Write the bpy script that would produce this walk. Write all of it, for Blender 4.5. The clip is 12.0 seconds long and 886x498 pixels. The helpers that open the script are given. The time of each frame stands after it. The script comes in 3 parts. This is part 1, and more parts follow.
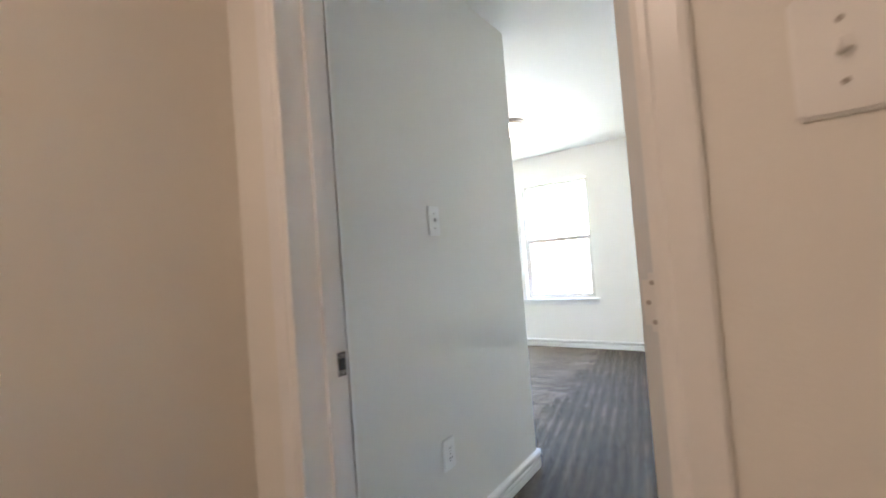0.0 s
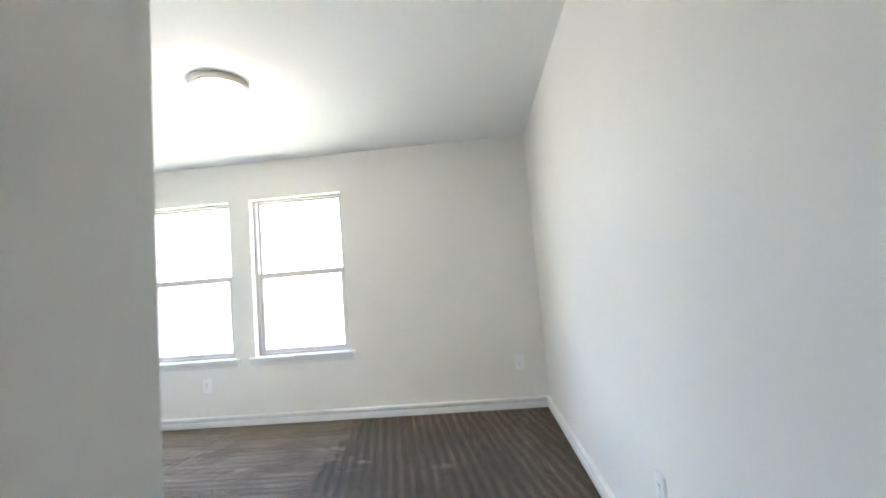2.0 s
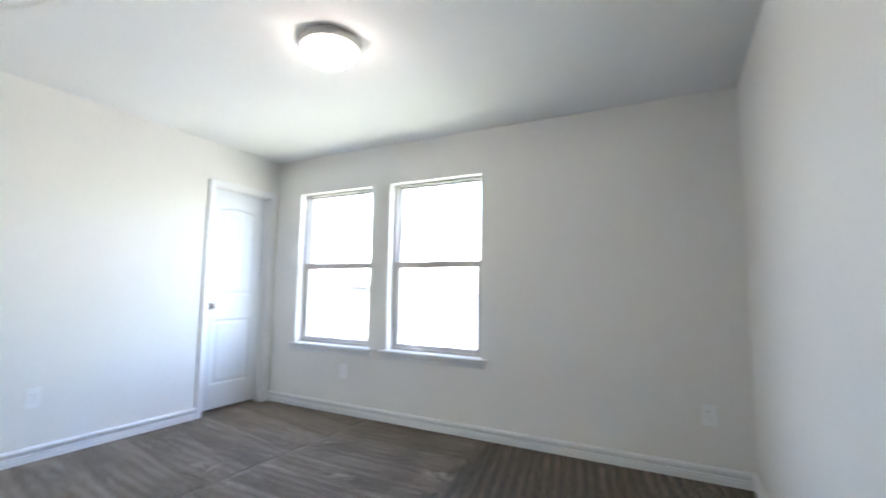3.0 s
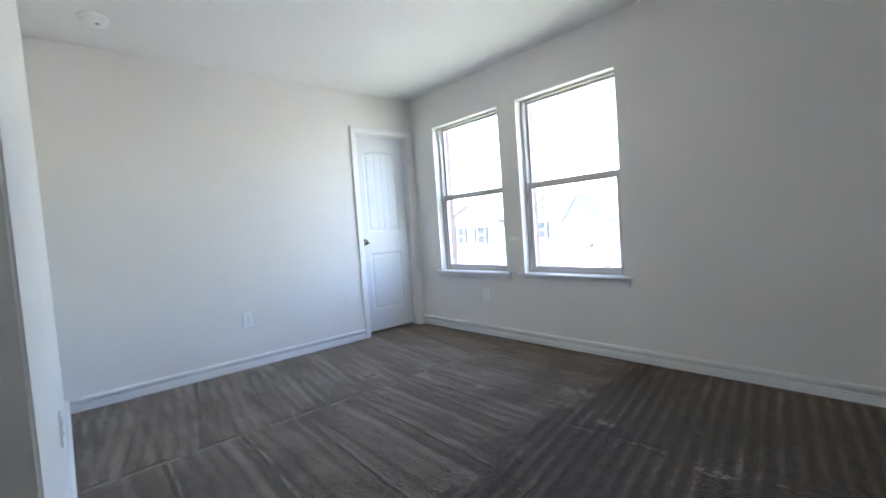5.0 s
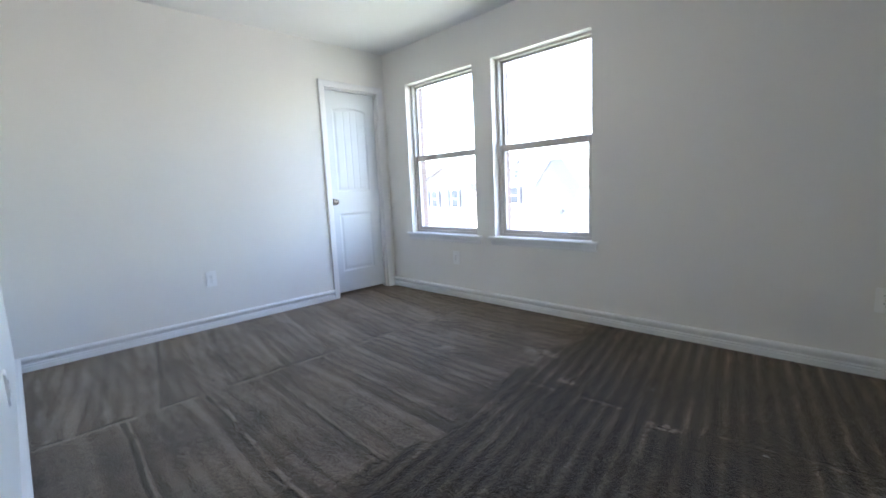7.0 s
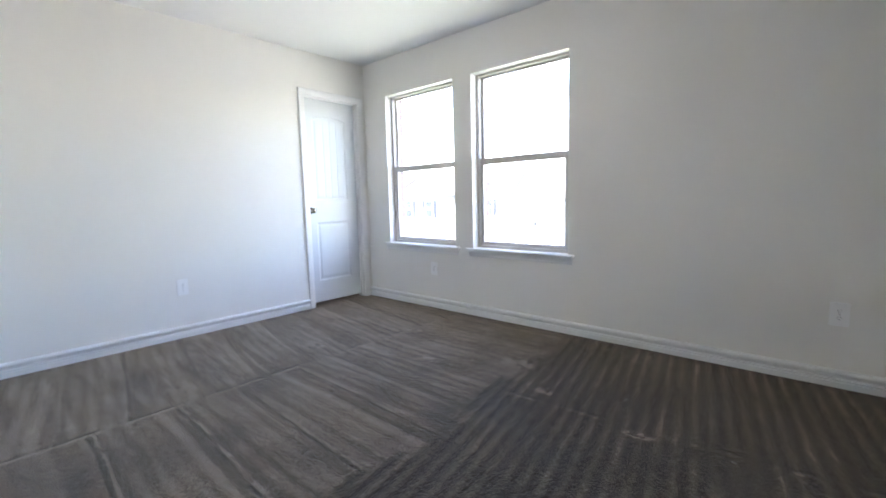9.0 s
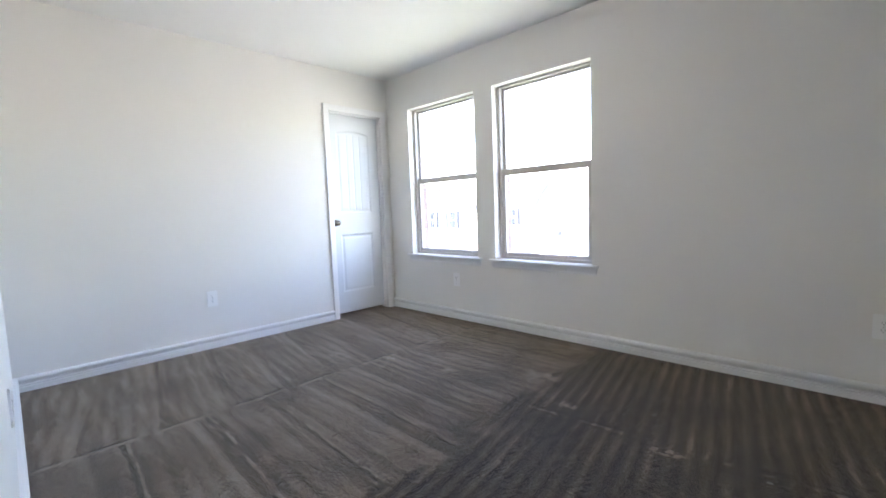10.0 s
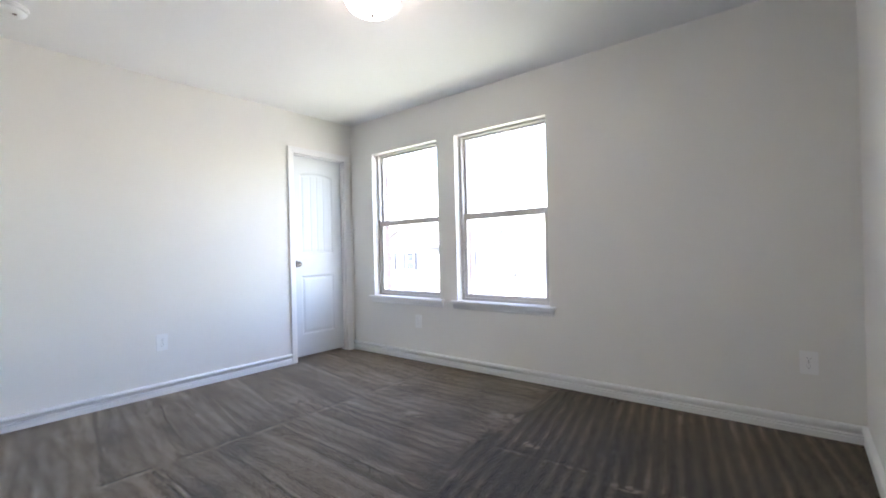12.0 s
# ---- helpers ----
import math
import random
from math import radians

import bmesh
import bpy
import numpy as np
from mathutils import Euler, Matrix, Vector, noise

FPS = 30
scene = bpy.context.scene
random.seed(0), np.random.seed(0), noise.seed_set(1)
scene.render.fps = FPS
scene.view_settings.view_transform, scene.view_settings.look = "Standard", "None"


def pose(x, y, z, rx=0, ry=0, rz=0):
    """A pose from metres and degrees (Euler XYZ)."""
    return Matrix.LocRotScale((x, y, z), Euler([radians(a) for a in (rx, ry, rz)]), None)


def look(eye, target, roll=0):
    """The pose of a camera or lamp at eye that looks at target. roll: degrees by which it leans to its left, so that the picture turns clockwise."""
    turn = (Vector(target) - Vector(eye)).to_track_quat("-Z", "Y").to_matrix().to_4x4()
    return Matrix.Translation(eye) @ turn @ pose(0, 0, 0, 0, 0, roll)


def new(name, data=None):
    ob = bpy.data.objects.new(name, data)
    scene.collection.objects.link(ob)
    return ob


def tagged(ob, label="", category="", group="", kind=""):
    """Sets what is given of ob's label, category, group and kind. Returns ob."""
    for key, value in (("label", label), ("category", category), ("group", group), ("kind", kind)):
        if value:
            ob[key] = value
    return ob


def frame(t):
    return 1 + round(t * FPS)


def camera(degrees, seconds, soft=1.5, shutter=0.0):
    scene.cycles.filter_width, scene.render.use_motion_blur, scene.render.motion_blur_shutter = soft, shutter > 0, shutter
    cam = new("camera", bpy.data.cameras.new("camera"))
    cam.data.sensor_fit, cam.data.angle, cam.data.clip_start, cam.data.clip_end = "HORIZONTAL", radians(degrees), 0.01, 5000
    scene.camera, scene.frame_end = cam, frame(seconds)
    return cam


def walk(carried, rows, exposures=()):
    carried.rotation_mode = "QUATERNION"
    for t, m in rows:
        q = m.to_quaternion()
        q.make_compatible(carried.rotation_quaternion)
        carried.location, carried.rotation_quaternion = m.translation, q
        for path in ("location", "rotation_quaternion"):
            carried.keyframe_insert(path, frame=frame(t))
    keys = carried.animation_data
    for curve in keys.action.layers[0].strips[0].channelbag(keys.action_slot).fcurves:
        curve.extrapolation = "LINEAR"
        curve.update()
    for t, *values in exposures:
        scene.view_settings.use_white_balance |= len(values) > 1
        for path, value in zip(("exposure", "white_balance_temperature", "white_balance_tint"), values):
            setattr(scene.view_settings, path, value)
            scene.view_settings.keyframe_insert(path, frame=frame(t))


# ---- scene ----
cam = camera(90.7, 12.0, soft=1.7, shutter=0.5)
PATH = [
    (0, (-0.169, -5.32, 1.165), (-1.322, -3.687, 1.227), -4.4),
    (0.2, (-0.249, -5.218, 1.154), (-1.325, -3.534, 1.228), -4.2),
    (0.5, (-0.367, -5.053, 1.151), (-1.267, -3.269, 1.229), -3.6),
    (0.7, (-0.425, -4.964, 1.157), (-1.211, -3.127, 1.228), -3.3),
    (1, (-0.534, -4.76, 1.144), (-1.027, -2.826, 1.261), -3.3),
    (1.5, (-0.607, -4.405, 1.145), (-0.695, -2.415, 1.327), -5.5),
    (2, (-0.549, -3.968, 1.117), (-0.685, -1.98, 1.285), -4.7),
    (2.2, (-0.538, -3.81, 1.122), (-0.805, -1.836, 1.302), -3.6),
    (2.5, (-0.507, -3.562, 1.147), (-0.912, -1.609, 1.294), -2.6),
    (3, (-0.395, -3.209, 1.127), (-1.324, -1.448, 1.316), 0.9),
    (3.5, (-0.299, -3.047, 1.11), (-1.613, -1.539, 1.142), -2.2),
    (3.7, (-0.277, -3.031, 1.105), (-1.617, -1.547, 1.091), -3.2),
    (5.3, (-0.249, -2.994, 1.042), (-1.786, -1.721, 0.904), -3.6),
    (5.5, (-0.244, -2.969, 1.046), (-1.78, -1.702, 0.854), -3.1),
    (6, (-0.266, -2.975, 1.05), (-1.745, -1.657, 0.775), -2.9),
    (6.5, (-0.258, -2.983, 1.043), (-1.712, -1.638, 0.765), -2.9),
    (7, (-0.26, -2.976, 1.031), (-1.673, -1.586, 0.76), -2.7),
    (7.2, (-0.255, -2.979, 1.029), (-1.653, -1.579, 0.738), -2.8),
    (8.8, (-0.285, -3.031, 1.047), (-1.582, -1.529, 0.804), -1.4),
    (9, (-0.276, -3.026, 1.041), (-1.602, -1.547, 0.812), -1.4),
    (9.5, (-0.263, -3.012, 1.037), (-1.657, -1.592, 0.835), -2.0),
    (10, (-0.263, -3.019, 1.047), (-1.671, -1.61, 0.869), -2.1),
    (10.5, (-0.256, -3.026, 1.052), (-1.663, -1.614, 0.885), -2.0),
    (11, (-0.259, -3.036, 1.054), (-1.601, -1.561, 0.908), -1.7),
    (11.5, (-0.243, -3.054, 1.062), (-1.562, -1.551, 1.014), -1.5),
    (12, (-0.252, -3.106, 1.054), (-1.516, -1.556, 1.06), -1.4),
]

# exposure follows the clip's own automatic brightness
EXPOSURES = [(0.0, 6.05, 6500, 15), (0.5, 6.08, 6800, 15), (1.0, 5.98, 6850, 16), (1.5, 5.76, 6800, 16), (2.5, 5.22, 6500, 17), (3.0, 4.91, 6350, 18), (3.7, 4.60, 6250, 18), (5.5, 4.41, 6200, 18),
             (7.2, 4.47, 6250, 18), (8.8, 4.77, 6400, 20), (12.0, 4.75, 6600, 22)]
walk(cam, [(t, look(eye, target, roll)) for t, eye, target, roll in PATH], EXPOSURES)
LAMP, HALL_LAMP = 0.8, 0.9

# ---- world, sun and lamps ----
world = bpy.data.worlds.new("world")
scene.world = world
world.use_nodes = True
wn = world.node_tree.nodes
sky = wn.new("ShaderNodeTexSky")
sky.sky_type = "NISHITA"
sky.sun_disc = False
sky.sun_elevation = radians(62)
sky.sun_rotation = radians(100)
world.node_tree.links.new(sky.outputs[0], wn["Background"].inputs[0])
wn["Background"].inputs[1].default_value = 0.12
sun = new("sun", bpy.data.lights.new("sun", "SUN"))
sun.data.energy, sun.data.angle, sun.data.color = 4.5, radians(0.5), (1.0, 0.95, 0.88)
sun.matrix_world = look((17, -3, 32), (0, 0, 0))


# ---- materials ----
def shader(name):
    m = bpy.data.materials.new(name)
    m.use_nodes = True
    return m, m.node_tree.nodes, m.node_tree.links, m.node_tree.nodes["Principled BSDF"]


def plain(name, colour, rough=0.5, metal=0.0, vary=0.04, scale=6.0, bump=0.0, bump_scale=200.0, coat=0.0):
    """Paint, plastic or metal: colour varied at two scales, with a fine relief."""
    m, n, l, b = shader(name)
    co = n.new("ShaderNodeTexCoord")
    big, fine = n.new("ShaderNodeTexNoise"), n.new("ShaderNodeTexNoise")
    big.inputs["Scale"].default_value, fine.inputs["Scale"].default_value = scale, bump_scale
    big.inputs["Detail"].default_value = 4.0
    for t in (big, fine):
        l.new(co.outputs["Object"], t.inputs["Vector"])
    ramp = n.new("ShaderNodeValToRGB")
    lo, hi = ramp.color_ramp.elements
    lo.position, hi.position = 0.3, 0.7
    lo.color = (*[c * (1 - vary) for c in colour], 1)
    hi.color = (*[min(1, c * (1 + vary)) for c in colour], 1)
    l.new(big.outputs[0], ramp.inputs[0])
    l.new(ramp.outputs[0], b.inputs["Base Color"])
    b.inputs["Roughness"].default_value, b.inputs["Metallic"].default_value = rough, metal
    b.inputs["Coat Weight"].default_value = coat
    if bump:
        r = n.new("ShaderNodeBump")
        r.inputs["Strength"].default_value, r.inputs["Distance"].default_value = bump, 0.002
        l.new(fine.outputs[0], r.inputs["Height"])
        l.new(r.outputs[0], b.inputs["Normal"])
    return m


wall_paint = plain("wall_paint", (0.81, 0.795, 0.755), 0.75, vary=0.015, scale=1.5, bump=0.22, bump_scale=130)
ceiling_paint = plain("ceiling_paint", (0.84, 0.84, 0.828), 0.85, vary=0.012, scale=1.2, bump=0.3, bump_scale=90)
hall_paint = plain("hall_paint", (0.73, 0.69, 0.62), 0.75, vary=0.02, scale=1.5, bump=0.22, bump_scale=130)
trim_paint = plain("trim_paint", (0.825, 0.825, 0.82), 0.32, vary=0.012, scale=4, bump=0.05, bump_scale=60)
door_paint = plain("door_paint", (0.72, 0.75, 0.765), 0.36, vary=0.012, scale=3, bump=0.04, bump_scale=90, coat=0.08)
plate_plastic = plain("plate_plastic", (0.87, 0.87, 0.86), 0.3, vary=0.01)
lint_grey = plain("lint_grey", (0.40, 0.37, 0.33), 0.95, vary=0.15, scale=90)
slot_dark = plain("slot_dark", (0.02, 0.02, 0.02), 0.6)
vinyl = plain("vinyl", (0.57, 0.54, 0.52), 0.45, vary=0.03)
nickel = plain("nickel", (0.34, 0.30, 0.265), 0.23, metal=1.0, vary=0.08, scale=20, bump=0.05, bump_scale=300)
brushed_nickel = plain("brushed_nickel", (0.60, 0.57, 0.54), 0.42, metal=1.0, vary=0.06, scale=20, bump=0.06, bump_scale=260)
dark_metal = plain("dark_metal", (0.05, 0.05, 0.05), 0.4, metal=0.6)
hinge_screw = plain("hinge_screw", (0.45, 0.42, 0.40), 0.4)
screw_metal = plain("screw_metal", (0.30, 0.27, 0.25), 0.4, metal=0.8)
brick_red = plain("brick_red", (0.17, 0.118, 0.102), 0.85, vary=0.2, scale=9, bump=0.5, bump_scale=120)
mortar = plain("mortar", (0.17, 0.16, 0.15), 0.9, vary=0.08, scale=12, bump=0.4)
siding = plain("siding", (0.20, 0.19, 0.18), 0.7, vary=0.05, scale=0.8)
siding_blue = plain("siding_blue", (0.108, 0.119, 0.140), 0.7, vary=0.05, scale=0.8)
roof_shingle = plain("roof_shingle", (0.115, 0.110, 0.114), 0.9, vary=0.12, scale=3)
shutter_paint = plain("shutter_paint", (0.024, 0.026, 0.033), 0.6, vary=0.05)
far_glass = plain("far_glass", (0.035, 0.04, 0.05), 0.25, vary=0.05)
concrete = plain("concrete", (0.42, 0.41, 0.39), 0.9, vary=0.08, scale=0.7, bump=0.2)
street_concrete = plain("street_concrete", (0.29, 0.28, 0.27), 0.9, vary=0.15, scale=0.6)
grass = plain("grass", (0.14, 0.15, 0.115), 0.95, vary=0.3, scale=0.4)


# share of added glare haze in the window glass
VEIL = 0.010


def glass_material():
    m = bpy.data.materials.new("window_glass")
    m.use_nodes = True
    n, l = m.node_tree.nodes, m.node_tree.links
    n.remove(n["Principled BSDF"])
    clear, gloss, mix, fres = (n.new(k) for k in ("ShaderNodeBsdfTransparent", "ShaderNodeBsdfGlossy", "ShaderNodeMixShader", "ShaderNodeLayerWeight"))
    # veiling glare put into the glass as translucency; it pales the houses outside
    veil, veil_mix, veil_noise = (n.new(k) for k in ("ShaderNodeBsdfTranslucent", "ShaderNodeMixShader", "ShaderNodeTexNoise"))
    veil.inputs[0].default_value = (0.9, 0.89, 0.88, 1)
    veil_noise.inputs["Scale"].default_value, veil_noise.inputs["Detail"].default_value = 5.0, 4.0
    spread = n.new("ShaderNodeMapRange")
    l.new(veil_noise.outputs[0], spread.inputs[0])
    spread.inputs[3].default_value, spread.inputs[4].default_value = VEIL * 0.8, VEIL * 1.2
    l.new(spread.outputs[0], veil_mix.inputs[0])
    l.new(clear.outputs[0], veil_mix.inputs[1])
    l.new(veil.outputs[0], veil_mix.inputs[2])
    clear.inputs[0].default_value = (0.97, 0.99, 0.98, 1)
    gloss.inputs["Roughness"].default_value = 0.02
    power, lift = n.new("ShaderNodeMath"), n.new("ShaderNodeMath")
    power.operation, lift.operation = "POWER", "MULTIPLY_ADD"
    l.new(fres.outputs["Facing"], power.inputs[0])
    power.inputs[1].default_value = 5.0
    l.new(power.outputs[0], lift.inputs[0])
    lift.inputs[1].default_value, lift.inputs[2].default_value = 0.90, 0.045
    l.new(lift.outputs[0], mix.inputs[0])
    l.new(veil_mix.outputs[0], mix.inputs[1])
    l.new(gloss.outputs[0], mix.inputs[2])
    l.new(mix.outputs[0], n["Material Output"].inputs[0])
    return m


def glow_material(name, colour, strength):
    m, n, l, b = shader(name)
    b.inputs["Base Color"].default_value = (0.85, 0.83, 0.8, 1)
    b.inputs["Roughness"].default_value = 0.3
    b.inputs["Emission Color"].default_value = (*colour, 1)
    b.inputs["Emission Strength"].default_value = strength
    return m


window_glass = glass_material()
lamp_glass = glow_material("lamp_glass", (1.0, 0.88, 0.76), LAMP)
hall_glass = glow_material("hall_glass", (1.0, 0.77, 0.61), HALL_LAMP)


def carpet_material():
    """Cut-pile carpet: brown-grey tufts, with vacuum stripes that run east-west in the west of the room and north-south in its east."""
    m, n, l, b = shader("carpet")

    def math_node(op, a, c=None, d=None, clamp=False):
        k = n.new("ShaderNodeMath")
        k.operation, k.use_clamp = op, clamp
        for i, v in enumerate((a, c, d)):
            if v is None:
                continue
            if isinstance(v, (int, float)):
                k.inputs[i].default_value = v
            else:
                l.new(v, k.inputs[i])
        return k.outputs[0]

    def noise_node(dims, scale, detail=2.0, vec=None, w=None, rough=0.5):
        k = n.new("ShaderNodeTexNoise")
        k.noise_dimensions = dims
        k.inputs["Scale"].default_value, k.inputs["Detail"].default_value = scale, detail
        k.inputs["Roughness"].default_value = rough
        if vec is not None:
            l.new(vec, k.inputs["Vector"])
        if w is not None:
            l.new(w, k.inputs["W"])
        return k.outputs[0]

    def spread(v, lo, hi, a=0.0, c=1.0):
        k = n.new("ShaderNodeMapRange")
        k.interpolation_type = "SMOOTHSTEP"
        l.new(v, k.inputs[0])
        for i, x in enumerate((lo, hi, a, c)):
            k.inputs[i + 1].default_value = x
        return k.outputs[0]

    pos = n.new("ShaderNodeNewGeometry").outputs["Position"]
    sep = n.new("ShaderNodeSeparateXYZ")
    l.new(pos, sep.inputs[0])
    x, y = sep.outputs[0], sep.outputs[1]
    sway = math_node("MULTIPLY", math_node("SUBTRACT", noise_node("2D", 1.1, 2.0, pos), 0.5), 0.05)
    ripple = math_node("MULTIPLY", math_node("SUBTRACT", noise_node("2D", 9.0, 2.0, pos), 0.5), 0.012)
    ys = math_node("ADD", math_node("ADD", y, sway), ripple)
    # which way the cleaner was pushed
    edge = math_node("ADD", math_node("MULTIPLY_ADD", y, 0.08, x), math_node("MULTIPLY", ripple, 2.0))
    east = spread(math_node("MULTIPLY_ADD", math_node("SUBTRACT", noise_node("2D", 3.5, 2.0, pos), 0.5), 0.5, edge), -1.80, -1.62)

    def streaks(across, along, seed):
        comb = n.new("ShaderNodeCombineXYZ")
        l.new(math_node("MULTIPLY", across, 18.0), comb.inputs[0])
        l.new(math_node("MULTIPLY", along, 2.6), comb.inputs[1])
        comb.inputs[2].default_value = seed
        return noise_node("3D", 1.0, 3.0, comb.outputs[0], rough=0.6)

    # west: passes about 0.3 m wide, each shading from one side to the other
    side = spread(x, -2.775, -2.745)
    slant = math_node("MULTIPLY", math_node("SUBTRACT", 1.0, side), math_node("MULTIPLY", math_node("ADD", x, 2.76), 0.16))
    turn_y = math_node("ADD", math_node("MULTIPLY_ADD", side, 0.17, ys), slant)
    pass_w = math_node("FRACT", math_node("DIVIDE", math_node("MULTIPLY_ADD", x, 0.03, turn_y), 0.33))
    blotch = noise_node("2D", 2.3, 3.0, pos)
    sub_w = noise_node("1D", 13.0, 2.0, w=ys)
    streak_w = streaks(ys, x, 1.7)
    even_w = math_node("MULTIPLY_ADD", math_node("SINE", math_node("MULTIPLY", turn_y, 88.0)), 0.5, 0.5)
    west_s = math_node("MULTIPLY_ADD", pass_w, 0.24, math_node("MULTIPLY", spread(sub_w, 0.30, 0.70), 0.17))
    west_s = math_node("MULTIPLY_ADD", math_node("MULTIPLY", even_w, spread(blotch, 0.2, 0.6)), 0.22, west_s)
    west_s = math_node("ADD", west_s, 0.16)
    west_s = math_node("MULTIPLY_ADD", streak_w, 0.32, west_s)
    west_s = math_node("MULTIPLY_ADD", spread(streak_w, 0.62, 0.78), 0.34, west_s)
    # east: closely spaced even stripes
    xe = math_node("MULTIPLY_ADD", y, 0.20, math_node("ADD", math_node("MULTIPLY_ADD", sway, 0.35, x), ripple))
    even = math_node("MULTIPLY_ADD", math_node("SINE", math_node("MULTIPLY", xe, 92.0)), 0.5, 0.5)
    sub_e = noise_node("1D", 9.0, 2.0, w=math_node("ADD", xe, 8.3))
    streak_e = streaks(xe, y, 8.3)
    east_s = math_node("MULTIPLY_ADD", math_node("MULTIPLY", even, spread(noise_node("2D", 2.8, 2.0, pos), 0.25, 0.65, 0.55, 1.0)), 0.55, math_node("MULTIPLY", spread(sub_e, 0.30, 0.70), 0.10))
    east_s = math_node("MULTIPLY_ADD", streak_e, 0.34, east_s)
    east_s = math_node("MULTIPLY_ADD", spread(streak_e, 0.60, 0.76), 0.40, east_s)

    def crease(v, at, width):
        d = math_node("ABSOLUTE", math_node("SUBTRACT", v, at))
        return spread(d, 0.0, width, 1.0, 0.0)

    def fold(v, at, width, strength):
        """A trodden crease: its lit lip and shaded furrow painted into the pile's colour."""
        return math_node("MULTIPLY", math_node("SUBTRACT", crease(v, at, width), crease(v, at - 1.6 * width, width)), strength)

    seam_w = fold(math_node("MULTIPLY_ADD", ripple, 2.0, x), -2.76, 0.018, 0.5)
    for at, strength in ((-2.71, 0.8), (-2.35, 1.0), (-2.03, 0.6), (-1.66, 0.5), (-1.30, 0.4)):
        seam_w = math_node("ADD", seam_w, fold(math_node("MULTIPLY_ADD", x, 0.03, turn_y), at + 0.10, 0.012, math_node("MULTIPLY_ADD", side, 0.6 * strength, 0.4 * strength)))
    seam_e = math_node("ADD", fold(math_node("MULTIPLY_ADD", x, -0.08, math_node("ADD", y, ripple)), -1.0, 0.016, -0.5), fold(edge, -1.66, 0.03, 0.25))

    def blend(a, c, f):
        k = n.new("ShaderNodeMix")
        k.data_type = "FLOAT"
        l.new(f, k.inputs[0])
        l.new(a, k.inputs[2])
        l.new(c, k.inputs[3])
        return k.outputs[0]

    lay = math_node("SUBTRACT", blend(west_s, east_s, east), math_node("MULTIPLY", east, 0.18))
    seam = math_node("MULTIPLY", blend(seam_w, seam_e, east), spread(noise_node("2D", 6.0, 2.0, pos), 0.35, 0.6))
    lay = math_node("MULTIPLY_ADD", seam, 0.78, lay)
    lay = math_node("MULTIPLY_ADD", math_node("SUBTRACT", blotch, 0.5), 0.45, lay)
    patch = noise_node("2D", 14.0, 4.0, pos, rough=0.7)
    lay = math_node("MULTIPLY_ADD", math_node("SUBTRACT", patch, 0.5), 0.28, lay)
    for sx, sy, size in ((-1.70, -0.74, 0.16), (-2.76, -0.65, 0.14), (-2.70, -1.15, 0.10), (-1.40, -1.00, 0.14), (-3.05, -1.35, 0.16), (-2.20, -1.05, 0.12), (-0.84, -1.15, 0.10)):
        dx, dy = math_node("SUBTRACT", x, sx), math_node("SUBTRACT", y, sy)
        far = math_node("SQRT", math_node("ADD", math_node("MULTIPLY", dx, dx), math_node("MULTIPLY", math_node("MULTIPLY", dy, dy), 5.0)))
        lay = math_node("MULTIPLY_ADD", math_node("MULTIPLY", spread(far, 0.0, size, 1.0, 0.0), spread(patch, 0.44, 0.60)), 1.5, lay)
    lay = math_node("MULTIPLY_ADD", math_node("SUBTRACT", lay, 0.47), 1.6, 0.45)
    tuft = noise_node("3D", 150.0, 2.0, pos, rough=0.7)
    clump = noise_node("3D", 60.0, 3.0, pos, rough=0.65)
    grain = math_node("MULTIPLY_ADD", math_node("SUBTRACT", clump, 0.5), 1.7, math_node("MULTIPLY", math_node("SUBTRACT", tuft, 0.5), 1.7))
    value = math_node("MULTIPLY_ADD", math_node("SUBTRACT", math_node("ADD", lay, grain), 0.5), 0.65, 0.5)
    ramp = n.new("ShaderNodeValToRGB")
    lo, hi = ramp.color_ramp.elements
    lo.position, hi.position = 0.0, 1.0
    lo.color, hi.color = (0.006, 0.0045, 0.0033, 1), (0.290, 0.228, 0.172, 1)
    tip = ramp.color_ramp.elements.new(0.5)
    tip.color = (0.062, 0.0445, 0.0295, 1)
    l.new(value, ramp.inputs[0])
    l.new(ramp.outputs[0], b.inputs["Base Color"])
    b.inputs["Roughness"].default_value = 0.66
    b.inputs["Specular IOR Level"].default_value = 0.34
    b.inputs["Specular Tint"].default_value = (1.0, 0.80, 0.60, 1)
    l.new(math_node("MULTIPLY_ADD", east, -0.15, 0.60), b.inputs["Sheen Weight"])
    b.inputs["Sheen Tint"].default_value = (1.0, 0.88, 0.74, 1)
    b.inputs["Sheen Roughness"].default_value = 0.20
    relief = n.new("ShaderNodeBump")
    relief.inputs["Strength"].default_value, relief.inputs["Distance"].default_value = 0.75, 0.011
    l.new(math_node("MULTIPLY_ADD", lay, 0.7, grain), relief.inputs["Height"])
    l.new(relief.outputs[0], b.inputs["Normal"])
    return m


carpet = carpet_material()


# ---- mesh helpers ----
def box(bm, x0, y0, z0, x1, y1, z1):
    m = Matrix.Translation(((x0 + x1) / 2, (y0 + y1) / 2, (z0 + z1) / 2)) @ Matrix.Diagonal((x1 - x0, y1 - y0, z1 - z0, 1))
    return bmesh.ops.create_cube(bm, size=1.0, matrix=m)["verts"]


def boxes(*rows, bevel=0.0, segments=1):
    bm = bmesh.new()
    for r in rows:
        box(bm, *r)
    if bevel:
        bmesh.ops.bevel(bm, geom=bm.edges[:], offset=bevel, segments=segments, affect="EDGES", profile=0.5)
    return bm


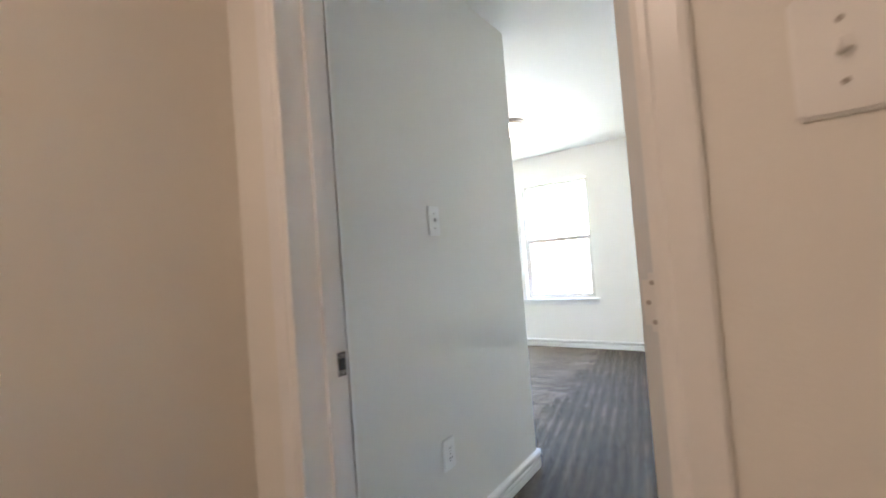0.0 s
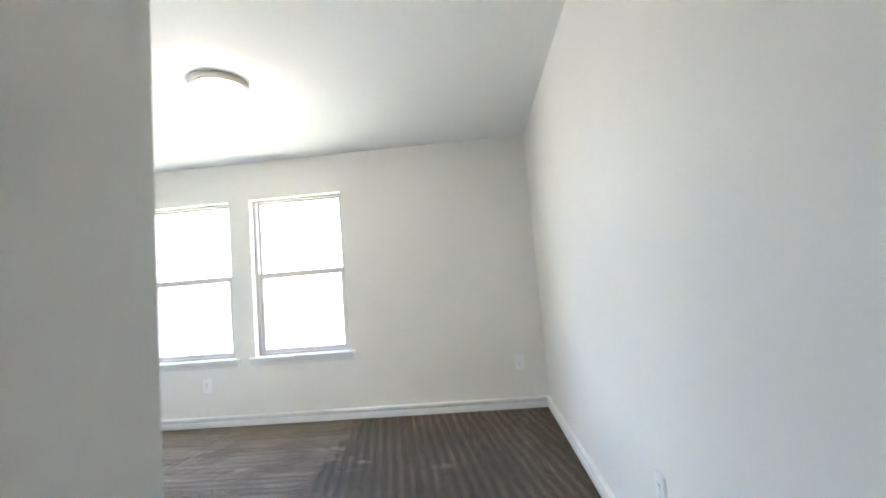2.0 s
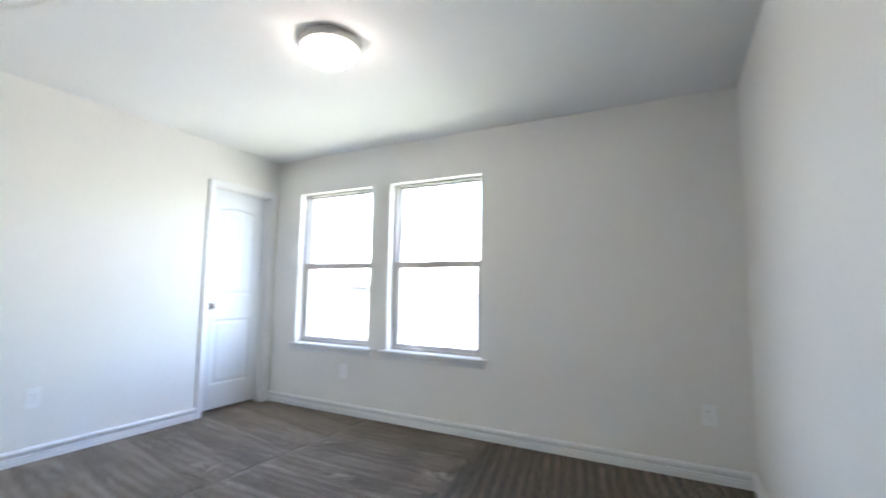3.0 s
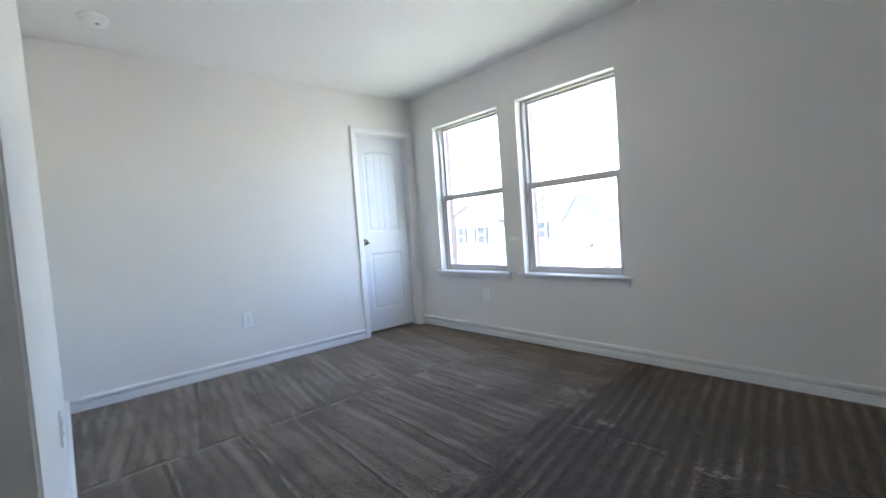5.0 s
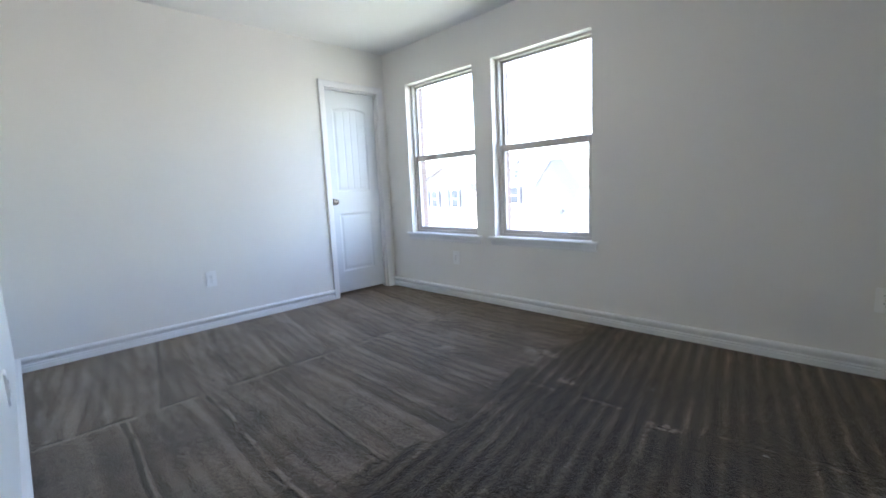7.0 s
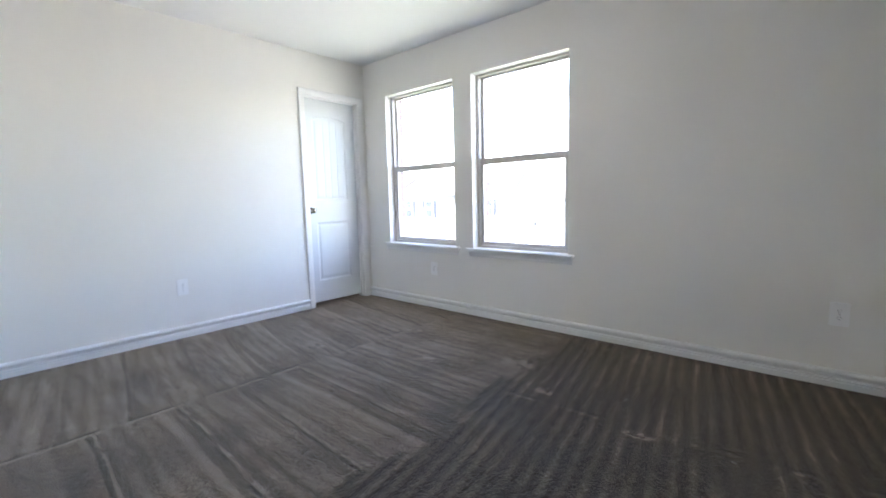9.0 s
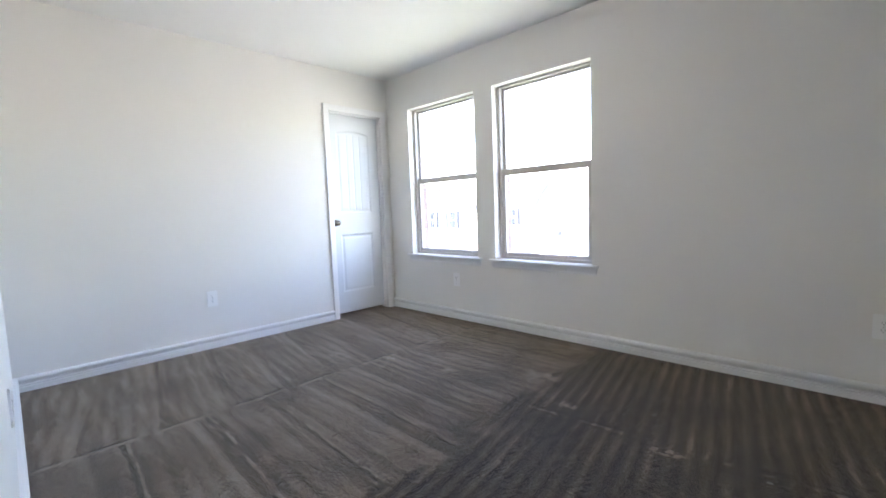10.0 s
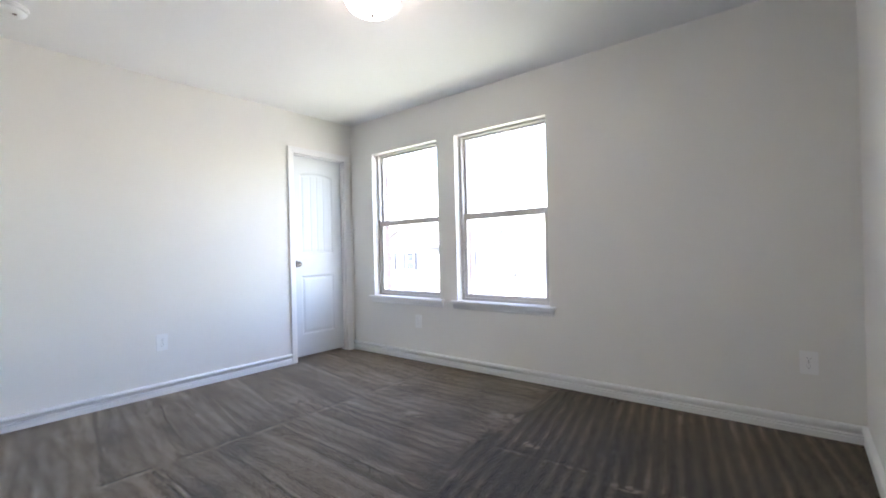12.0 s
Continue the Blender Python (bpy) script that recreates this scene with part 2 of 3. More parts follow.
def lathe(profile, steps=40):
    """A turned shape: (radius, height) pairs round z."""
    bm = bmesh.new()
    rings = []
    for r, z in profile:
        rings.append([bm.verts.new((max(r, 1e-4) * math.cos(2 * math.pi * i / steps), max(r, 1e-4) * math.sin(2 * math.pi * i / steps), z)) for i in range(steps)])
    for a, c in zip(rings, rings[1:]):
        for i in range(steps):
            bm.faces.new((a[i], a[(i + 1) % steps], c[(i + 1) % steps], c[i]))
    bm.faces.new(rings[0][::-1])
    bm.faces.new(rings[-1])
    bmesh.ops.recalc_face_normals(bm, faces=bm.faces[:])
    return bm


def mesh(name, bm, material, smooth=False, place=None):
    d = bpy.data.meshes.new(name)
    bm.to_mesh(d)
    bm.free()
    d.materials.append(material)
    if smooth:
        for p in d.polygons:
            p.use_smooth = True
        d.set_sharp_from_angle(angle=radians(40))
    ob = new(name, d)
    if place is not None:
        ob.matrix_basis = place
    return ob


def part(name, bm, material, parent, label="", smooth=False, place=None):
    ob = mesh(name, bm, material, smooth, place)
    ob.parent = parent
    return tagged(ob, label)


def thing(name, place, label, category, group="", kind=""):
    ob = new(name)
    ob.empty_display_size = 0.1
    ob.matrix_basis = place
    return tagged(ob, label, category, group, kind)


def setting(name, bm, material, label, smooth=False):
    return tagged(mesh(name, bm, material, smooth), label, name.split("_")[0], kind="structure")


def sweep(profile, points, close_ends=True):
    """Strips between the polylines that points(u, v) gives for each profile pair."""
    bm = bmesh.new()
    lines = [[bm.verts.new(p) for p in points(u, v)] for u, v in profile]
    for a, c in zip(lines, lines[1:]):
        for i in range(len(a) - 1):
            bm.faces.new((a[i], a[i + 1], c[i + 1], c[i]))
    for k in (0, -1):
        bm.faces.new([ln[k] for ln in lines])
    bmesh.ops.recalc_face_normals(bm, faces=bm.faces[:])
    return bm


# ---- the plan ----
EAST, NORTH, WEST, SOUTH, NOOK, DOORWALL = 0.0, 0.0, -4.06, -3.06, -1.235, -4.625
HIGH, THICK, DOOR_T = 2.44, 0.115, 0.130
HALL_WEST, HALL_EAST, HALL_END = -1.14, 0.05, -7.6
WINDOWS = ((-3.722, -2.834), (-2.630, -1.745))
SILL, HEAD = 0.591, 2.078
OUT = 0.15
JAMB_W, JAMB_E = -0.954, -0.262
CLOSET = (-0.721, -0.095)

# floor, ceiling
setting("floor", boxes((WEST - 0.9, SOUTH - THICK, -0.25, 0.3, OUT, 0.0), (HALL_WEST - 0.3, HALL_END - 0.2, -0.25, 0.3, SOUTH - THICK, 0.0)), carpet, "dark brown cut-pile carpet with vacuum stripes")
setting("ceiling", boxes((WEST - 0.9, SOUTH - THICK, HIGH, 0.3, 0.25, HIGH + 0.3), (HALL_WEST - 0.3, HALL_END - 0.2, HIGH, 0.3, SOUTH - THICK, HIGH + 0.3)), ceiling_paint, "white lightly textured drywall ceiling")

# walls
(a0, a1), (b0, b1) = WINDOWS
setting("wall_north", boxes(
    (WEST - 0.9, 0, 0, a0, OUT, HIGH), (a1, 0, 0, b0, OUT, HIGH), (b1, 0, 0, 0.3, OUT, HIGH),
    (a0, 0, 0, a1, OUT, SILL), (b0, 0, 0, b1, OUT, SILL), (a0, 0, HEAD, a1, OUT, HIGH), (b0, 0, HEAD, b1, OUT, HIGH)),
    wall_paint, "off-white painted drywall wall with two window openings")
setting("wall_west", boxes(
    (WEST - THICK, SOUTH - THICK, 0, WEST, CLOSET[0] - 0.018, HIGH), (WEST - THICK, CLOSET[1] + 0.018, 0, WEST, 0, HIGH),
    (WEST - THICK, CLOSET[0] - 0.018, 2.06, WEST, CLOSET[1] + 0.018, HIGH)), wall_paint, "off-white painted drywall wall beside the closet door")
setting("wall_south", boxes((WEST, SOUTH - THICK, 0, NOOK - THICK, SOUTH, HIGH)), wall_paint, "off-white painted drywall return wall")
corner = boxes((NOOK - THICK, DOORWALL, 0, NOOK, SOUTH, HIGH))
bmesh.ops.bevel(corner, geom=[e for e in corner.edges if abs(e.verts[0].co.x - NOOK) < 1e-4 and abs(e.verts[1].co.x - NOOK) < 1e-4 and e.verts[0].co.y > SOUTH - 1e-3 and e.verts[1].co.y > SOUTH - 1e-3],
                offset=0.006, segments=3, affect="EDGES")
setting("wall_entry", corner, wall_paint, "off-white painted drywall wall of the entry nook")
setting("wall_east", boxes((EAST, DOORWALL, 0, 0.3, 0, HIGH)), wall_paint, "long off-white painted drywall wall")
setting("wall_doorway", boxes(
    (HALL_WEST - 0.3, DOORWALL - DOOR_T, 0, JAMB_W - 0.018, DOORWALL, HIGH), (JAMB_E + 0.018, DOORWALL - DOOR_T, 0, 0.3, DOORWALL, HIGH),
    (JAMB_W - 0.018, DOORWALL - DOOR_T, 2.06, JAMB_E + 0.018, DOORWALL, HIGH)), wall_paint, "off-white painted wall with the room's doorway")
setting("wall_hall_west", boxes((HALL_WEST - 0.3, HALL_END, 0, HALL_WEST, DOORWALL - DOOR_T, HIGH)), hall_paint, "beige painted hallway wall")
setting("wall_hall_east", boxes((HALL_EAST, HALL_END, 0, 0.3, DOORWALL - DOOR_T, HIGH)), hall_paint, "beige painted hallway wall")
setting("wall_hall_end", boxes((HALL_WEST - 0.3, HALL_END - 0.2, 0, 0.3, HALL_END, HIGH)), hall_paint, "beige painted hallway end wall")
setting("wall_closet", boxes((WEST - 0.9, -0.75, 0, WEST - 0.8, 0, HIGH), (WEST - 0.8, -0.85, 0, WEST - THICK, -0.75, HIGH)), wall_paint, "plain closet wall behind the closed door")

# baseboards
BASE = ((0.0, 0.0), (0.018, 0.0), (0.018, 0.030), (0.017, 0.032), (0.009, 0.0325), (0.009, 0.0365), (0.017, 0.037), (0.018, 0.040), (0.018, 0.044), (0.015, 0.0465), (0.004, 0.0475), (0.005, 0.053), (0.009, 0.061), (0.015, 0.067), (0.024, 0.073), (0.026, 0.076), (0.026, 0.086), (0.022, 0.092), (0.012, 0.095), (0.0, 0.095))


def baseboard(p, q, nx, ny):
    bm = sweep(BASE, lambda u, v: [(p[0] + nx * u, p[1] + ny * u, v), (q[0] + nx * u, q[1] + ny * u, v)])
    tagged(mesh("baseboard", bm, trim_paint), "white moulded wooden baseboard along the wall", "baseboard", kind="structure")


baseboard((WEST, 0), (EAST, 0), 0, -1)
baseboard((WEST, SOUTH), (WEST, -0.780), 1, 0)
baseboard((WEST + 0.014, SOUTH), (NOOK + 0.014, SOUTH), 0, 1)
baseboard((NOOK, SOUTH), (NOOK, DOORWALL), 1, 0)
baseboard((EAST, -0.014), (EAST, DOORWALL), -1, 0)
baseboard((NOOK + 0.014, DOORWALL), (-1.013, DOORWALL), 0, 1)

CASING = ((-0.004, 0.0), (-0.004, 0.009), (0.004, 0.012), (0.012, 0.012), (0.017, 0.015), (0.045, 0.017), (0.053, 0.016), (0.057, 0.012), (0.057, 0.0))


# ---- windows ----
def window(name, x0, x1):
    """A single-hung vinyl window with a wooden stool and apron; the lower sash stands in front of the upper one."""
    w = thing(name, pose(0, 0, 0), "beige vinyl single-hung window with white stool and apron", "window", kind="structure")
    z0, z1, rail = SILL, HEAD, 1.35

    def ring(a, y0, c, d, y1, e, t, tb=None, tt=None):
        tb, tt = tb or t, tt or t
        return boxes((a, y0, c, a + t, y1, e), (d - t, y0, c, d, y1, e), (a + t, y0, e - tt, d - t, y1, e), (a + t, y0, c, d - t, y1, c + tb), bevel=0.002)

    part("window_frame", ring(x0, 0.068, z0, x1, 0.14, z1, 0.030, 0.035, 0.018), vinyl, w)
    up = part("upper_sash", ring(x0 + 0.028, 0.106, rail - 0.010, x1 - 0.028, 0.130, z1 - 0.016, 0.026, None, 0.020), vinyl, w)
    low = part("lower_sash", ring(x0 + 0.028, 0.078, z0 + 0.030, x1 - 0.028, 0.103, rail + 0.026, 0.036, None, 0.054), vinyl, w)
    for sash, y, c, d in ((up, 0.117, rail + 0.012, z1 - 0.03), (low, 0.089, z0 + 0.06, rail - 0.02)):
        pane = part("pane", boxes((x0 + 0.05, y, c, x1 - 0.05, y + 0.004, d)), window_glass, sash, "clear window glass")
        pane.visible_shadow = False
    stool = boxes((x0 - 0.055, -0.042, z0 - 0.006, x1 + 0.055, 0.0, z0 + 0.012), (x0, 0.0, z0 - 0.0005, x1, 0.068, z0 + 0.012))
    bmesh.ops.bevel(stool, geom=[e for e in stool.edges if all(v.co.y < -0.04 for v in e.verts)], offset=0.007, segments=3, affect="EDGES")
    part("window_sill", stool, trim_paint, w, "white wooden stool")
    prof = ((0.0, 0.0), (0.004, 0.0), (0.008, 0.010), (0.007, 0.016), (0.0115, 0.020), (0.017, 0.044), (0.017, 0.056), (0.0, 0.056))
    apron = sweep(prof, lambda u, v: [(x0 - 0.04, -u, z0 - 0.062 + v), (x1 + 0.04, -u, z0 - 0.062 + v)])
    part("apron", apron, trim_paint, w, "white moulded apron")
    return w


window("window_1", *WINDOWS[0])
window("window_2", *WINDOWS[1])


# ---- doors ----
def steps(lo, hi, d):
    k = max(1, round((hi - lo) / d))
    return [lo + (hi - lo) * i / k for i in range(k + 1)]


def door_relief(w, h, s, rise):
    """Depth of a moulded two-panel door at x, z: a plank panel with a cambered top above, a square one below."""
    low, high = (s, w - s, 0.210, 0.805), (s, w - s, 1.020, 1.825)

    def ogee(d):
        if d <= 0:
            return 0.0
        if d < 0.018:
            t = d / 0.018
            return 0.0075 * t * t * (3 - 2 * t)
        if d < 0.026:
            return 0.0075
        if d < 0.046:
            t = (d - 0.026) / 0.020
            return 0.0075 - 0.004 * t * t * (3 - 2 * t)
        return 0.0035

    def depth(x, z):
        a, c, e, f = low
        d = min(x - a, c - x, z - e, f - z)
        if d > 0:
            return ogee(d)
        a, c, e, f = high
        u = min(1.0, abs((x - w / 2) / ((c - a) / 2)))
        top = f + rise * (1 - u * u)
        d = min(x - a, c - x, z - e, top - z)
        r = ogee(d)
        if d > 0.036:
            f0, f1 = a + 0.046, c - 0.046
            n = max(3, round((f1 - f0) / 0.075))
            p = (x - f0) / (f1 - f0) * n
            g = abs(p - round(p)) * (f1 - f0) / n
            if 0 < round(p) < n:
                r += 0.004 * max(0.0, 1 - g / 0.007)
        return r

    fine = [0, 0.006, 0.012, 0.018, 0.026, 0.036, 0.046]
    xs = {0.0, w, *steps(0, w, 0.0045)}
    xs |= {s + k for k in fine} | {w - s - k for k in fine}
    zs = {0.0, h, *steps(0, h, 0.03), *steps(1.70, 1.90, 0.004)}
    for e in (0.210, 1.020):
        zs |= {e + k for k in fine}
    zs |= {0.805 - k for k in fine}
    return sorted(xs), sorted(zs), depth


def door_leaf(w, h, stile, rise, t=0.035):
    xs, zs, depth = door_relief(w, h, stile, rise)
    verts, faces = [], []
    for side in (0, 1):
        base = len(verts)
        for z in zs:
            for x in xs:
                d = depth(x, z)
                verts.append((x, d if side == 0 else t - d, z))
        nx = len(xs)
        for j in range(len(zs) - 1):
            for i in range(nx - 1):
                q = [base + j * nx + i, base + j * nx + i + 1, base + (j + 1) * nx + i + 1, base + (j + 1) * nx + i]
                faces.append(q if side == 0 else q[::-1])
    nx, nz = len(xs), len(zs)
    off = nx * nz
    c = [0, nx - 1, nx * nz - 1, nx * (nz - 1)]
    for a, e in zip(c, c[1:] + c[:1]):
        faces.append([e, a, a + off, e + off])
    d = bpy.data.meshes.new("door_leaf")
    d.from_pydata(verts, [], faces)
    for p in d.polygons[:-4]:
        p.use_smooth = True
    d.materials.append(door_paint)
    return d


KNOB = ((0.001, 0.0), (0.033, 0.0), (0.033, 0.004), (0.029, 0.008), (0.017, 0.011), (0.0115, 0.016), (0.011, 0.028), (0.014, 0.033), (0.022, 0.038), (0.0265, 0.046), (0.027, 0.054), (0.024, 0.062), (0.016, 0.067), (0.001, 0.068))


def add_leaf(door, w, place, knob_x, both, h=2.03, stile=0.098, rise=0.05):
    d = door_leaf(w, h, stile, rise)
    leaf = new("door_leaf", d)
    leaf.parent, leaf.matrix_basis = door, place
    for front in ((True, False) if both else (True,)):
        turn = pose(knob_x, 0.0, 0.925, 90) if front else pose(knob_x, 0.035, 0.925, -90)
        part("door_knob", lathe(KNOB, 36), nickel, leaf, "satin nickel round knob", True, turn)
    latch = boxes((-0.0015, 0.006, 0.90, 0.0, 0.029, 0.955), bevel=0.0005)
    part("latch_plate", latch, nickel, leaf, "nickel latch plate")
    return leaf


# closet door in the west wall, closed
closet = thing("door_1", pose(0, 0, 0), "closed white two-panel closet door with cambered plank panel", "door", kind="structure")
cx0, cx1 = CLOSET
part("casing", sweep(CASING, lambda u, v: [(WEST + v, cx0 - u, 0.0), (WEST + v, cx0 - u, 2.043 + u), (WEST + v, cx1 + u, 2.043 + u), (WEST + v, cx1 + u, 0.0)]), trim_paint, closet, "white moulded casing")
part("door_jamb", boxes((WEST - THICK, cx0 - 0.018, 0, WEST, cx0, 2.06), (WEST - THICK, cx1, 0, WEST, cx1 + 0.018, 2.06), (WEST - THICK, cx0, 2.043, WEST, cx1, 2.06)), trim_paint, closet)
part("door_stop", boxes((WEST - 0.066, cx0, 0, WEST - 0.036, cx0 + 0.010, 2.043), (WEST - 0.066, cx1 - 0.010, 0, WEST - 0.036, cx1, 2.043), (WEST - 0.066, cx0 + 0.010, 2.033, WEST - 0.036, cx1 - 0.010, 2.043)), trim_paint, closet)
add_leaf(closet, cx1 - cx0 - 0.006, pose(WEST - 0.068, cx0 + 0.003, 0.028, 0, 0, 90), 0.055, False, 2.011, 0.112, 0.03)

# entry door, open against the east wall
entry = thing("door_2", pose(0, 0, 0), "open white two-panel bedroom door with cambered plank panel", "door", kind="structure")
for side, face in ((DOORWALL, 1), (DOORWALL - DOOR_T, -1)):
    part("casing", sweep(CASING, lambda u, v: [(JAMB_W - u, side + face * v, 0.0), (JAMB_W - u, side + face * v, 2.043 + u), (JAMB_E + u, side + face * v, 2.043 + u), (JAMB_E + u, side + face * v, 0.0)]), trim_paint, entry, "white moulded casing")
y0, y1 = DOORWALL - DOOR_T, DOORWALL
part("door_jamb", boxes((JAMB_W - 0.018, y0, 0, JAMB_W, y1, 2.06), (JAMB_E, y0, 0, JAMB_E + 0.018, y1, 2.06), (JAMB_W, y0, 2.043, JAMB_E, y1, 2.06), bevel=0.001), trim_paint, entry)
part("door_stop", boxes((JAMB_W, y0 + 0.062, 0, JAMB_W + 0.010, y0 + 0.092, 2.043), (JAMB_E - 0.010, y0 + 0.062, 0, JAMB_E, y0 + 0.092, 2.043), (JAMB_W + 0.010, y0 + 0.062, 2.033, JAMB_E - 0.010, y0 + 0.092, 2.043), bevel=0.001), trim_paint, entry)
strike = part("strike_plate", boxes((JAMB_W, -4.655, 0.925, JAMB_W + 0.0016, -4.630, 0.979), bevel=0.0006), nickel, entry, "nickel strike plate")
part("strike_hole", boxes((JAMB_W + 0.0012, -4.651, 0.939, JAMB_W + 0.0024, -4.634, 0.965)), slot_dark, strike, "dark latch hole")
for z in (0.932, 0.972):
    part("screw", lathe(((0.001, 0), (0.0035, 0), (0.003, 0.0012), (0.001, 0.0012)), 12), screw_metal, strike, "", False, pose(JAMB_W + 0.0016, -4.642, z, 0, 90, 0))
LEAF_W = 0.750
leaf = add_leaf(entry, LEAF_W, pose(-0.214, -3.845, 0.012, 0, 0, -98), 0.070, False)
for z in (0.20, 1.068, 1.80):
    plate = boxes((LEAF_W, 0.005, z - 0.0445, LEAF_W + 0.0022, 0.052, z + 0.0445))
    bmesh.ops.bevel(plate, geom=[e for e in plate.edges if abs(e.verts[0].co.x - e.verts[1].co.x) > 0.001], offset=0.010, segments=4, affect="EDGES")
    hinge = part("hinge", plate, trim_paint, leaf, "paint-coated butt hinge")
    part("hinge_barrel", lathe(((0.001, -0.046), (0.006, -0.046), (0.006, 0.046), (0.001, 0.046)), 14), trim_paint, hinge, "", True, pose(LEAF_W + 0.004, 0.058, z))
    for dz, dy in ((-0.030, 0.020), (0.0, 0.013), (0.030, 0.020)):
        part("screw", lathe(((0.001, 0), (0.004, 0), (0.0035, 0.001), (0.001, 0.001)), 12), hinge_screw, hinge, "", False, pose(LEAF_W + 0.0022, dy, z + dz, 0, 90, 0))


# ---- electrical plates ----
def rounded_plate(w, h, t, r):
    bm = boxes((-w / 2, -t, -h / 2, w / 2, 0, h / 2))
    bmesh.ops.bevel(bm, geom=[e for e in bm.edges if abs(e.verts[0].co.y - e.verts[1].co.y) > t / 2], offset=r, segments=3, affect="EDGES")
    bmesh.ops.bevel(bm, geom=[e for e in bm.edges if all(v.co.y < -t + 1e-5 for v in e.verts)], offset=t * 0.45, segments=2, affect="EDGES")
    return bm


def outlet(place, label):
    o = thing("wall_outlet", place, label, "outlet", "wall outlets")
    part("cover_plate", rounded_plate(0.080, 0.125, 0.007, 0.004), plate_plastic, o)
    for z in (0.0195, -0.0195):
        face = part("socket", rounded_plate(0.034, 0.029, 0.003, 0.010), plate_plastic, o, "", False, pose(0, -0.0065, z))
        part("slot", boxes((-0.0075, -0.0034, 0.000, -0.0055, -0.0025, 0.008), (0.0055, -0.0034, 0.000, 0.0075, -0.0025, 0.0075), (-0.002, -0.0034, -0.0085, 0.002, -0.0025, -0.0045)), slot_dark, face, "dark contact slots")
    part("screw", lathe(((0.0005, 0), (0.003, 0), (0.0025, 0.001), (0.0005, 0.001)), 12), screw_metal, o, "", False, pose(0, -0.007, 0, 90))
    return o


def switch(place, label):
    o = thing("light_switch", place, label, "switch", "light switches")
    part("cover_plate", rounded_plate(0.076, 0.122, 0.006, 0.004), plate_plastic, o)
    part("toggle", boxes((-0.005, -0.017, -0.004, 0.005, -0.005, 0.011), bevel=0.002), plate_plastic, o, "white toggle lever")
    for z in (0.030, -0.030):
        part("screw", lathe(((0.0005, 0), (0.003, 0), (0.0025, 0.001), (0.0005, 0.001)), 12), screw_metal, o, "", False, pose(0, -0.006, z, 90))
    return o


outlet(pose(-3.107, 0, 0.378), "white duplex outlet under the windows")
outlet(pose(-0.227, 0, 0.392), "white duplex outlet beside the room corner")
outlet(pose(WEST, -1.876, 0.40, 0, 0, 90), "white duplex outlet near the closet door")
outlet(pose(EAST, -2.42, 0.385, 0, 0, -90), "white duplex outlet on the long wall")
outlet(pose(EAST, -2.92, 0.375, 0, 0, -90), "white duplex outlet near the entry nook")
outlet(pose(-2.47, SOUTH, 0.39, 0, 0, 180), "white duplex outlet on the return wall")
outlet(pose(NOOK, -3.88, 0.396, 0, 0, 90), "white duplex outlet below the light switch")
switch(pose(NOOK, -3.864, 1.339, 0, 0, 90), "white single toggle switch in the entry nook")
switch(pose(-0.085, DOORWALL - DOOR_T, 1.337), "white single toggle switch beside the doorway in the hall")


# ---- ceiling lamp and smoke detector ----
def ceiling_light(place, label, glass):
    o = thing("ceiling_light", place, label, "ceiling light", "ceiling lights")
    part("pan", lathe(((0.001, 0.0), (0.150, 0.0), (0.157, -0.005), (0.158, -0.012), (0.154, -0.016), (0.151, -0.018), (0.150, -0.036), (0.146, -0.042), (0.140, -0.044), (0.132, -0.042), (0.001, -0.036)), 64), brushed_nickel, o, "brushed nickel pan", True)
    dome = [(0.134, -0.036), (0.138, -0.046)] + [(0.138 * math.cos(a), -0.046 - 0.080 * math.sin(a)) for a in (math.pi / 2 * i / 14 for i in range(1, 15))]
    part("shade", lathe(dome, 64), glass, o, "lit frosted glass dome", True)
    part("finial", lathe(((0.001, -0.123), (0.009, -0.125), (0.010, -0.130), (0.006, -0.136), (0.001, -0.138)), 20), dark_metal, o, "small dark finial", True)
    return o


ceiling_light(pose(-1.98, -1.53, HIGH) @ Matrix.Diagonal((1.05, 1.05, 1.05, 1)), "lit flush-mount ceiling light with nickel pan", lamp_glass)
ceiling_light(pose(-0.55, -6.30, HIGH), "lit warm flush-mount ceiling light in the hallway", hall_glass)
smoke = thing("smoke_detector", pose(-3.565, -2.73, HIGH) @ Matrix.Diagonal((1.12, 1.12, 1.12, 1)), "round white plastic smoke detector on the ceiling", "smoke detector")
part("base", lathe(((0.001, 0.0), (0.068, 0.0), (0.070, -0.006), (0.068, -0.012), (0.001, -0.012)), 40), plate_plastic, smoke, "", True)
part("cover", lathe(((0.001, -0.010), (0.060, -0.012), (0.062, -0.024), (0.054, -0.034), (0.030, -0.039), (0.001, -0.040)), 40), plate_plastic, smoke, "", True)
part("test_button", lathe(((0.001, -0.038), (0.010, -0.038), (0.009, -0.042), (0.001, -0.043)), 18), screw_metal, smoke, "grey test button", True, pose(0.022, 0.012, 0.001))

